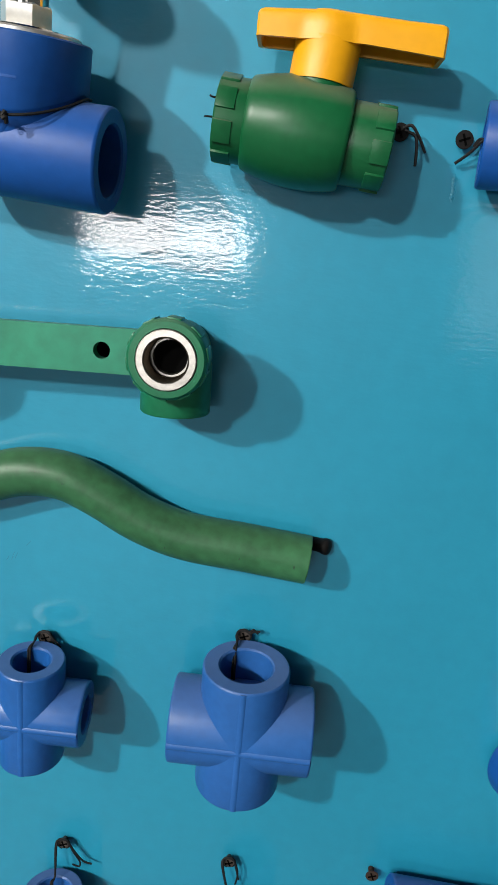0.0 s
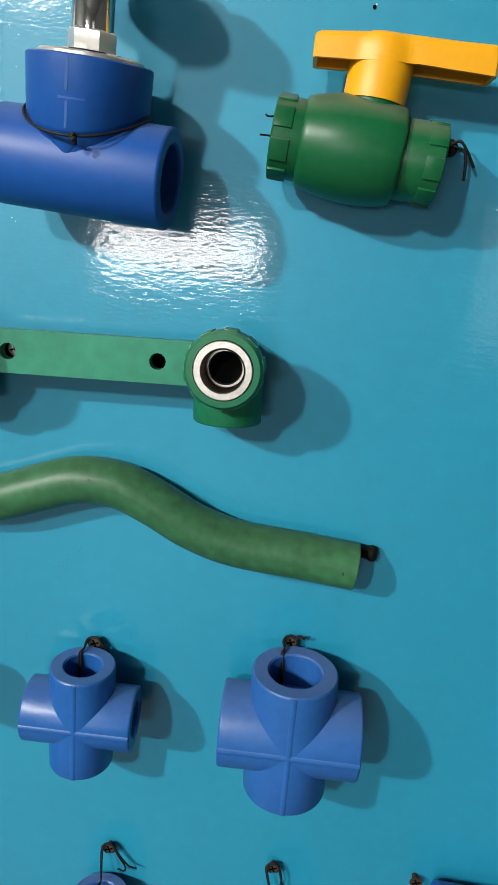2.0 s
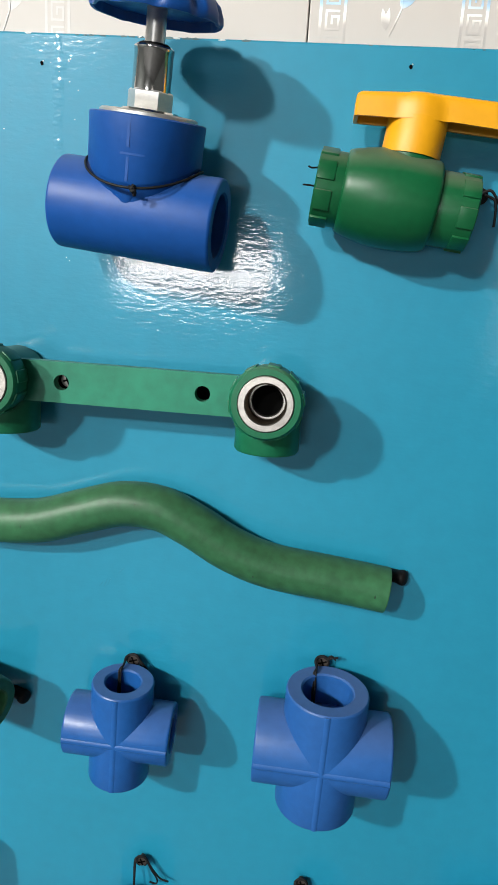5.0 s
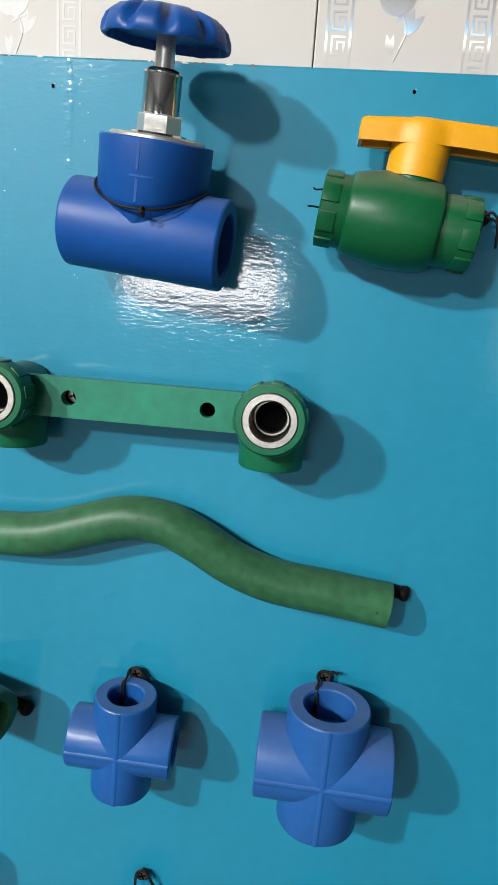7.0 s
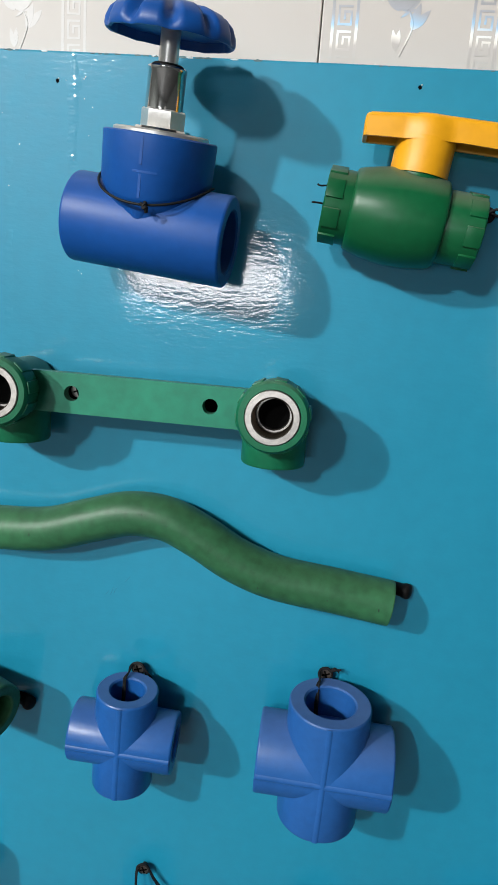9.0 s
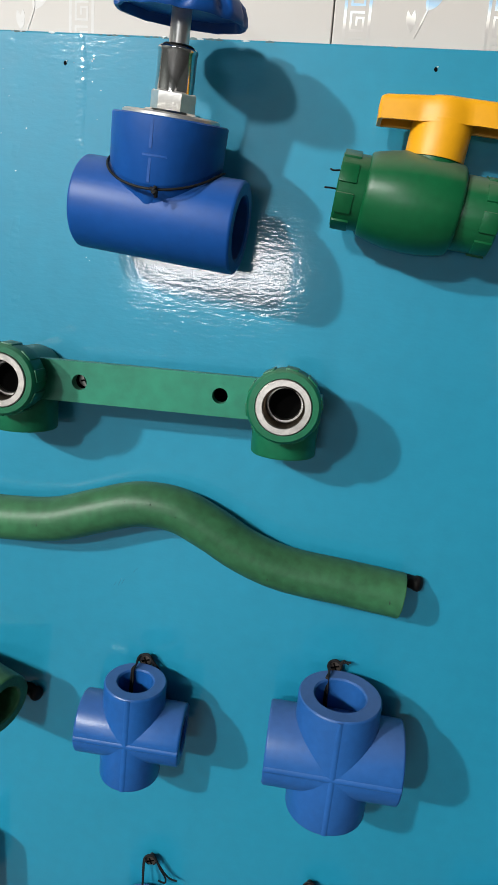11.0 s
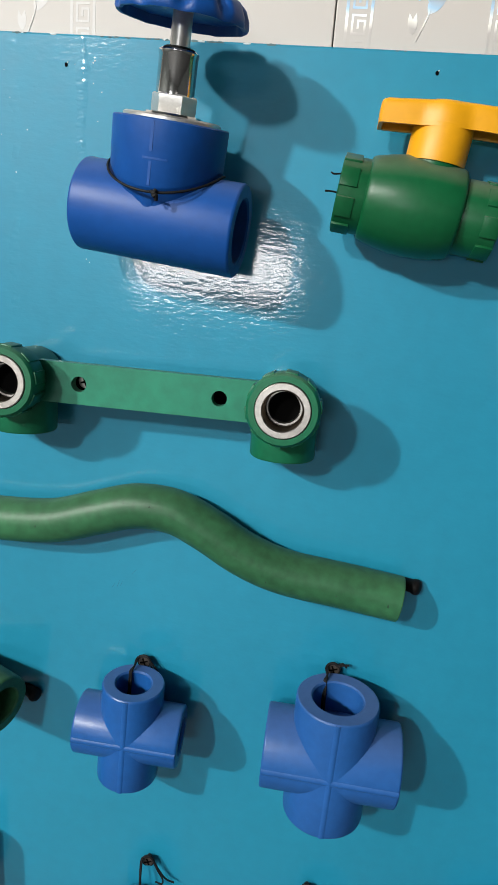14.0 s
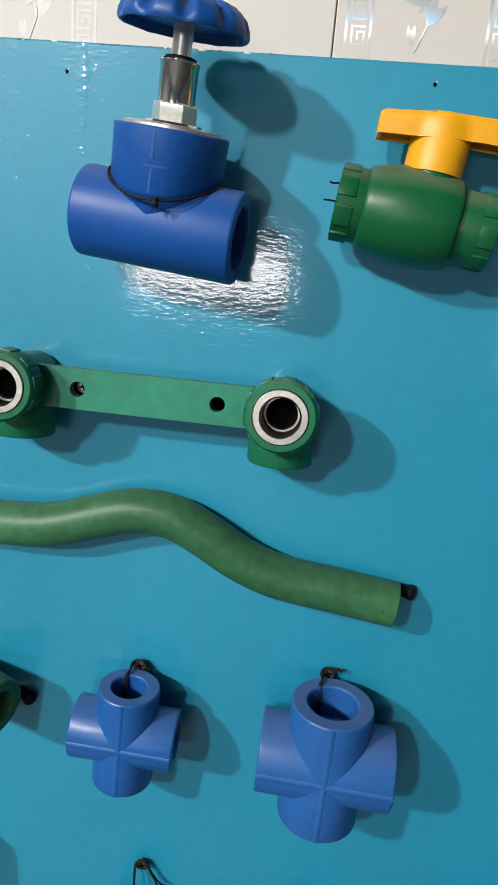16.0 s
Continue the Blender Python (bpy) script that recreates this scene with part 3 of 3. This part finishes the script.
def ball_valve():
    ob = thing("ball_valve", pose(0.0075, -0.0245, 1.5625, 0, 7.0, 0), "green plastic ball valve with a yellow lever handle", "valve")
    bm = bmesh.new()
    prof = [(0.0150, -0.0236), (0.0182, -0.0233), (0.0190, -0.0226), (0.0198, -0.0200), (0.0210, -0.0150), (0.0223, -0.0080), (0.0229, 0.0), (0.0226, 0.0080), (0.0218, 0.0140), (0.0208, 0.0190), (0.0201, 0.0203), (0.0194, 0.0208), (0.0160, 0.0209)]
    lathe(bm, prof, axis=(1, 0, 0))
    part("body", bm, GREEN, ob)
    for side in (-1, 1):
        a, b = (0.0205, 0.0362) if side < 0 else (0.0185, 0.0393)
        bm = bmesh.new()
        lathe(bm, [(0.0110, a), (0.0168, a), (0.0173, a + 0.002), (0.0173, b - 0.0008), (0.0165, b), (0.0125, b), (0.0118, b - 0.001), (0.0112, b - 0.014), (0, b - 0.014)], axis=(side, 0, 0))
        collar = part("collar", bm, GREEN, ob)
        for k in range(8):
            ang = math.radians(45 * k + (12 if side > 0 else 24))
            bm = bmesh.new()
            m = Matrix.Rotation(ang, 4, "X")
            z = 0.0173
            x0, x1 = sorted((side * (b - 0.0085), side * (b - 0.0004)))
            block(bm, x0, x1, -0.0046, 0.0046, z - 0.0022, z + 0.0004, 0.00025, m)
            part("grip_pad", bm, GREEN, collar)
    bm = bmesh.new()
    lathe(bm, [(0, 0.015), (0.0142, 0.015), (0.0131, 0.0195), (0.0128, 0.0235), (0, 0.0235)], origin=(0.005, 0, 0))
    part("neck", bm, GREEN, ob)
    # lever
    pivot = Matrix.Translation((0.005, 0, 0.034))
    tilt = pivot @ Matrix.Rotation(math.radians(-5.0), 4, "Y") @ pivot.inverted()
    bm = bmesh.new()
    lathe(bm, [(0.0128, 0.0202), (0.0138, 0.0202), (0.0139, 0.0360), (0.0126, 0.0390), (0.0, 0.0395)], origin=(0.005, 0, 0))
    lever = part("lever_hub", bm, YELLOW, ob, "yellow lever hub")
    bm = bmesh.new()
    # outline from above, lofted bottom to top
    arm_line = ((-0.0247, 0.0088), (-0.0237, 0.0102), (-0.0120, 0.0107), (0.0220, 0.0107), (0.0475, 0.0096), (0.0520, 0.0092), (0.0530, 0.0080))
    arm_x = [-0.0247, -0.0237, -0.0180] + [-0.0130 + 0.0019 * i for i in range(21)] + [0.0310, 0.0390, 0.0475, 0.0520, 0.0530]

    def outline(grow, boss):
        """Half widths along the arm, swelling smoothly into the round boss over the hub."""
        pts = []
        for x in arm_x:
            flat = float(np.interp(x, [p[0] for p in arm_line], [p[1] for p in arm_line]))
            bulge = math.sqrt(max(0.0, boss * boss - (x - 0.005) ** 2))
            pts.append((x, (flat ** 9 + bulge ** 9) ** (1 / 9) + grow))
        return [(x + (grow if x > 0 else -grow), -w) for x, w in pts] + [(x + (grow if x > 0 else -grow), w) for x, w in reversed(pts)]
    rings = []
    for grow, boss, dz in ((-0.0022, 0.0137, 0.0055), (-0.0018, 0.0137, 0.0), (0.0, 0.0137, 0.0), (0.0, 0.0137, 0.0006), (0.0, 0.0133, 0.0045), (0.0, 0.0126, 0.0080), (-0.0006, 0.0122, 0.0095), (-0.0018, 0.0120, 0.0103)):
        ring = []
        for x, y in outline(grow, boss):
            lift = 0.0347 + (0.0012 * math.exp(-((x - 0.006) / 0.02) ** 2) if dz > 0.004 else 0) - (0.0022 * max(0, x - 0.02) / 0.036 if dz < 0.001 else 0)
            ring.append(bm.verts.new(tilt @ Vector((x, y, lift + dz))))
        rings.append(ring)
    for a, b in zip(rings, rings[1:]):
        for i in range(len(a)):
            j = (i + 1) % len(a)
            bm.faces.new((a[i], a[j], b[j], b[i]))
    bm.faces.new(rings[0])
    bm.faces.new(rings[-1])
    part("lever_arm", bm, YELLOW, ob, "yellow moulded lever arm", smooth=35)
    return ob


ball_valve()
wire_thing([[(0.0545, -0.006, 1.570), (0.058, -0.008, 1.571), (0.062, -0.008, 1.566), (0.0655, -0.007, 1.560)], [(0.0555, -0.006, 1.569), (0.060, -0.009, 1.5665), (0.0612, -0.009, 1.560), (0.0615, -0.008, 1.554)]], "two loose black wire ends beside the ball valve", 0.0007)
wire_thing([[(-0.027, -0.020, 1.567), (-0.031, -0.022, 1.5675), (-0.0345, -0.023, 1.5675)], [(-0.028, -0.020, 1.576), (-0.031, -0.022, 1.5755), (-0.0325, -0.022, 1.5762)]], "short black wire ends at the valve's open end", 0.00045)

# ---------------------------------------------------------------- double elbow wall plate


def wall_plate():
    c = 0.0722
    ob = thing("wall_plate_elbows", pose(-0.1155, 0, 1.4614, -2, 0, 0), "worn green wall plate joining two threaded pipe elbows", "pipe fitting")
    # plate with two holes: a strip of quads round each hole
    bm = bmesh.new()
    hole, hw, face, back = 0.0041, 0.0109, -0.0300, -0.0235
    for cx in (-0.0377, 0.0377):
        outer, inner = [], []
        n = 32
        for i in range(n):
            a = 2 * math.pi * i / n + math.pi / 4
            dx, dz = math.cos(a), math.sin(a)
            k = hw / max(abs(dx), abs(dz))
            outer.append((cx + dx * k, dz * k))
            inner.append((cx + dx * hole, dz * hole))
        fo = [bm.verts.new((x, face, z)) for x, z in outer]
        fi = [bm.verts.new((x, face, z)) for x, z in inner]
        bi = [bm.verts.new((x, back, z)) for x, z in inner]
        bo = [bm.verts.new((x, back, z)) for x, z in outer]
        for i in range(n):
            j = (i + 1) % n
            bm.faces.new((fo[i], fo[j], fi[j], fi[i]))
            bm.faces.new((fi[i], fi[j], bi[j], bi[i]))
            bm.faces.new((bi[i], bi[j], bo[j], bo[i]))
            if abs(outer[i][1] - outer[j][1]) < 1e-6:
                bm.faces.new((fo[i], bo[i], bo[j], fo[j]))
    for x0, x1 in ((-0.0720, -0.0377 - hw), (-0.0377 + hw, 0.0377 - hw), (0.0377 + hw, 0.0720)):
        v = {(x, y, z): bm.verts.new((x, y, z)) for x in (x0, x1) for y in (face, back) for z in (-hw, hw)}
        for y in (face, back):
            bm.faces.new((v[x0, y, -hw], v[x1, y, -hw], v[x1, y, hw], v[x0, y, hw]))
        for z in (-hw, hw):
            bm.faces.new((v[x0, face, z], v[x1, face, z], v[x1, back, z], v[x0, back, z]))
    bmesh.ops.remove_doubles(bm, verts=bm.verts, dist=1e-5)
    bmesh.ops.translate(bm, verts=bm.verts, vec=(0, 0, -0.0004))
    part("plate", bm, GREEN_WORN, ob, "worn flat green bar with two holes")
    # black linings paint the shade within the plate's holes
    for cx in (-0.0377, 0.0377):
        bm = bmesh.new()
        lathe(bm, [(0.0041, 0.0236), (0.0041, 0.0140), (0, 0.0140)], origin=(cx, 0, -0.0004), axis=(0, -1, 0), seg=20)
        part("hole_shade", bm, HOLLOW_SHADE, ob)
    for cx in (-c, c):
        bm = bmesh.new()
        lathe(bm, [(0, 0.002), (0.0144, 0.002), (0.0150, 0.004), (0.0152, 0.032), (0.0182, 0.035), (0.0186, 0.0470), (0.0181, 0.0488), (0.0171, 0.0499), (0.0142, 0.0500), (0.0139, 0.0490), (0.0136, 0.020), (0, 0.020)], origin=(cx, 0, 0), axis=(0, -1, 0))
        elbow = part("elbow", bm, GREEN_ELBOW, ob)
        for k in range(10):
            bm = bmesh.new()
            m = Matrix.Translation((cx, 0, 0)) @ Matrix.Rotation(math.radians(36 * k + 8), 4, "Y")
            block(bm, -0.0032, 0.0032, -0.0478, -0.0355, 0.0175, 0.0190, 0.0005, m)
            part("grip_pad", bm, GREEN_ELBOW, elbow)
        bm = bmesh.new()
        lathe(bm, [(0, 0.003), (0.0166, 0.003), (0.0173, 0.005), (0.0174, 0.0288), (0.0166, 0.0298), (0.0115, 0.0298), (0.0115, 0.020), (0, 0.020)], origin=(cx, -0.0185, 0), axis=(0, 0, -1))
        part("socket_branch", bm, GREEN_ELBOW, elbow)
        bm = bmesh.new()
        lathe(bm, [(0.0101, 0.0468), (0.0103, 0.0504), (0.0106, 0.0507), (0.0134, 0.0507), (0.0138, 0.0504), (0.0139, 0.0468)], origin=(cx, 0, 0), axis=(0, -1, 0))
        part("threaded_insert", bm, NICKEL, elbow, "bright nickel-plated insert ring", smooth=15)
        bm = bmesh.new()
        rows = [(0.0102, 0.0490)]
        for k in range(6):
            d = 0.0482 - k * 0.0016
            rows += [(0.0095, d), (0.0103, d - 0.0007)]
        rows += [(0.0101, 0.0378), (0.0080, 0.0378)]
        lathe(bm, rows, origin=(cx, 0, 0), axis=(0, -1, 0), seg=48)
        part("thread", bm, BRASS_DARK, elbow, "dull brass inner thread")
        bm = bmesh.new()
        lathe(bm, [(0.0101, 0.0378), (0.0092, 0.0390), (0.0082, 0.0390), (0.0079, 0.0380), (0.0078, 0.012), (0, 0.012)], origin=(cx, 0, 0), axis=(0, -1, 0), seg=48)
        part("thread_stop", bm, NICKEL, elbow)
        # flat black disc set in place of the bore's shaded depth
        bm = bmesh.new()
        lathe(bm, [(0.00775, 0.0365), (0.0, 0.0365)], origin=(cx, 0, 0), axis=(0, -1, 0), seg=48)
        part("bore", bm, HOLLOW_SHADE, elbow)
    return ob


wall_plate()
sc = screw(-0.1532, 1.4620, out=0.0205, mat=NICKEL, radius=0.0038, label="bright steel screw inside the wall plate's hole")

# ---------------------------------------------------------------- bent crossover pipe


def crossover_pipe():
    ob = thing("crossover_pipe", pose(0.0298, -0.0135, 1.3550), "sage green bent plastic crossover pipe", "pipe")
    line = smooth_line([(-0.345, 0, 0.0140), (-0.300, 0, 0.0182), (-0.255, 0, 0.0194), (-0.2325, 0, 0.0192), (-0.2020, 0, 0.0218), (-0.1750, 0, 0.0304), (-0.1530, 0, 0.0367), (-0.1310, 0, 0.0358), (-0.1110, 0, 0.0271),
                        (-0.0900, 0, 0.0155), (-0.0660, 0, 0.0076), (-0.0320, 0, 0.0038), (0.0, 0, 0.0)], 9)
    bm = bmesh.new()
    tube(bm, line, 0.0130, 40, caps=False)
    part("pipe_wall", bm, OLIVE, ob, smooth=60)
    for i in range(22):
        q = line[rng.randrange(30, len(line) - 2)]
        a = math.radians(rng.uniform(-75, 75))
        out = Vector((0, -math.cos(a), math.sin(a)))
        bm = bmesh.new()
        bmesh.ops.create_icosphere(bm, subdivisions=1, radius=1.0)
        m = Matrix.Translation(q + out * 0.0129) @ turn(out) @ Matrix.Diagonal((rng.uniform(0.0003, 0.0008), rng.uniform(0.0004, 0.0014), 0.00018, 1))
        bmesh.ops.transform(bm, matrix=m, verts=bm.verts)
        part("scuff", bm, PIPE_SCUFF, ob, smooth=80)
    way = (line[-1] - line[-2]).normalized()
    bm = bmesh.new()
    lathe(bm, [(0.0130, -0.0004), (0.0127, 0.0004), (0.0092, 0.0004), (0.0088, -0.0004), (0.0088, -0.020), (0, -0.020)], origin=line[-1], axis=way, seg=40)
    part("cut_end", bm, OLIVE, ob)
    return ob


crossover_pipe()

# ---------------------------------------------------------------- neighbours at the rim of the view


def straight_coupling(x, z, h, radius, half, axis, mat, label, collar=0.0):
    ob = thing("coupling", pose(x, -h, z), label, "pipe fitting")
    bm = bmesh.new()
    socket(bm, radius, radius * 0.62, half, axis, depth=half * 0.6)
    part("sleeve", bm, mat, ob)
    if collar:
        bm = bmesh.new()
        lathe(bm, [(radius - 0.002, -half * 0.55), (radius + collar, -half * 0.55), (radius + collar, half * 0.55), (radius - 0.002, half * 0.55)], axis=axis)
        part("collar", bm, mat, ob)
    return ob


straight_coupling(0.1238, 1.5618, 0.0265, 0.0180, 0.0370, (1, -0.2, -0.03), BLUE, "blue plastic coupling with a raised middle collar", 0.0022)
straight_coupling(-0.1100, 1.0835, 0.0235, 0.0190, 0.0300, (0.0, 0.05, 1), BLUE_PALE, "blue plastic coupling hanging upright on wire")
straight_coupling(0.0120, 1.0830, 0.0235, 0.0190, 0.0300, (0.03, 0.05, 1), BLUE_PALE, "blue plastic coupling hanging upright on wire")
straight_coupling(0.1450, 1.1245, 0.0200, 0.0190, 0.0450, (1, 0, -0.09), BLUE, "dark blue plastic coupling lying level on the board")
straight_coupling(0.1745, 1.2315, 0.0300, 0.0210, 0.0290, (0.25, -1, 0.1), BLUE, "blue plastic coupling facing the room")
straight_coupling(-0.2240, 1.2640, 0.0225, 0.0192, 0.0300, (1, -0.40, -0.13), OLIVE, "sage green plastic pipe end with a dark bore")

# unseen coupling added out of view to cast the lower-left shadow
straight_coupling(-0.2430, 1.1150, 0.0240, 0.0190, 0.0300, (0.0, 0.05, 1), BLUE_PALE, "blue plastic coupling hanging upright on wire")

# wires on the crosses and the lower row


def hung_wire(sx, sz, foot, rim, tails, label, radius=0.0006):
    """Tying wire from a fitting up to a screw, round under its head and out again, with loose tails."""
    strands = []
    for i, tail in enumerate(tails):
        o = 0.0007 * i
        start = [(foot[0] + 2 * o, foot[1] - o, foot[2]), (foot[0] + 1.6 * o, -0.0172, rim - 0.004), (foot[0] + 1.4 * o, -0.0160, rim + 0.0006), (foot[0] + 0.3 * (sx - foot[0]), -0.0125, rim + 0.0022)]
        hook = [(sx - 0.0036 - o, -0.0075, max(sz + 0.0002, rim + 0.0032)), (sx - 0.0026 - 0.5 * o, -0.0055, sz + 0.0031 + o), (sx + 0.0004, -0.0052, sz + 0.0040 + o), (sx + 0.0030, -0.0054, sz + 0.0027 + o)]
        strands.append(start + hook + [(sx + dx, -0.0056, sz + dz) for dx, dz in tail])
    a = [(sx + 0.0039 * math.cos(math.radians(15 * k)), -0.0042, sz + 0.0039 * math.sin(math.radians(15 * k))) for k in range(-4, 18)]
    strands.append(a)
    return wire_thing(strands, label, radius)


hung_wire(-0.0012, 1.2992, (-0.0060, -0.0205, 1.278), 1.2978, (((0.0060, 0.0042), (0.0090, 0.0046)), ((0.0050, 0.0052), (0.0078, 0.0030))), "black wire tying the large cross to its screw", 0.00065)
hung_wire(-0.1175, 1.2860, (-0.1230, -0.0200, 1.264), 1.2852, (((0.0060, -0.0010), (0.0095, -0.0050)), ((0.0052, -0.0022), (0.0070, -0.0062))), "black wire tying the small cross to its screw", 0.0006)
hung_wire(-0.1085, 1.1340, (-0.1130, -0.0160, 1.100), 1.1142, (((0.0070, -0.0050), (0.0110, -0.0120), (0.0105, -0.0160), (0.0060, -0.0150)), ((0.0075, -0.0040), (0.0130, -0.0110), (0.0190, -0.0130))), "black wire loop hanging from a screw")
hung_wire(-0.0005, 1.1335, (0.0010, -0.0160, 1.100), 1.1132, (((0.0052, -0.0020), (0.0060, -0.0090), (0.0050, -0.0160)), ((0.0048, -0.0030), (0.0068, -0.0120))), "black wire loop hanging from a screw")
wire_thing([[(0.0925, -0.012, 1.5665), (0.0895, -0.010, 1.5658), (0.0868, -0.008, 1.5626), (0.0835, -0.006, 1.5595), (0.0801, -0.004, 1.5568)], [(0.0925, -0.011, 1.5655), (0.0890, -0.009, 1.5670), (0.0870, -0.007, 1.5640)]], "black wire tying the blue coupling to its screw", 0.0007)
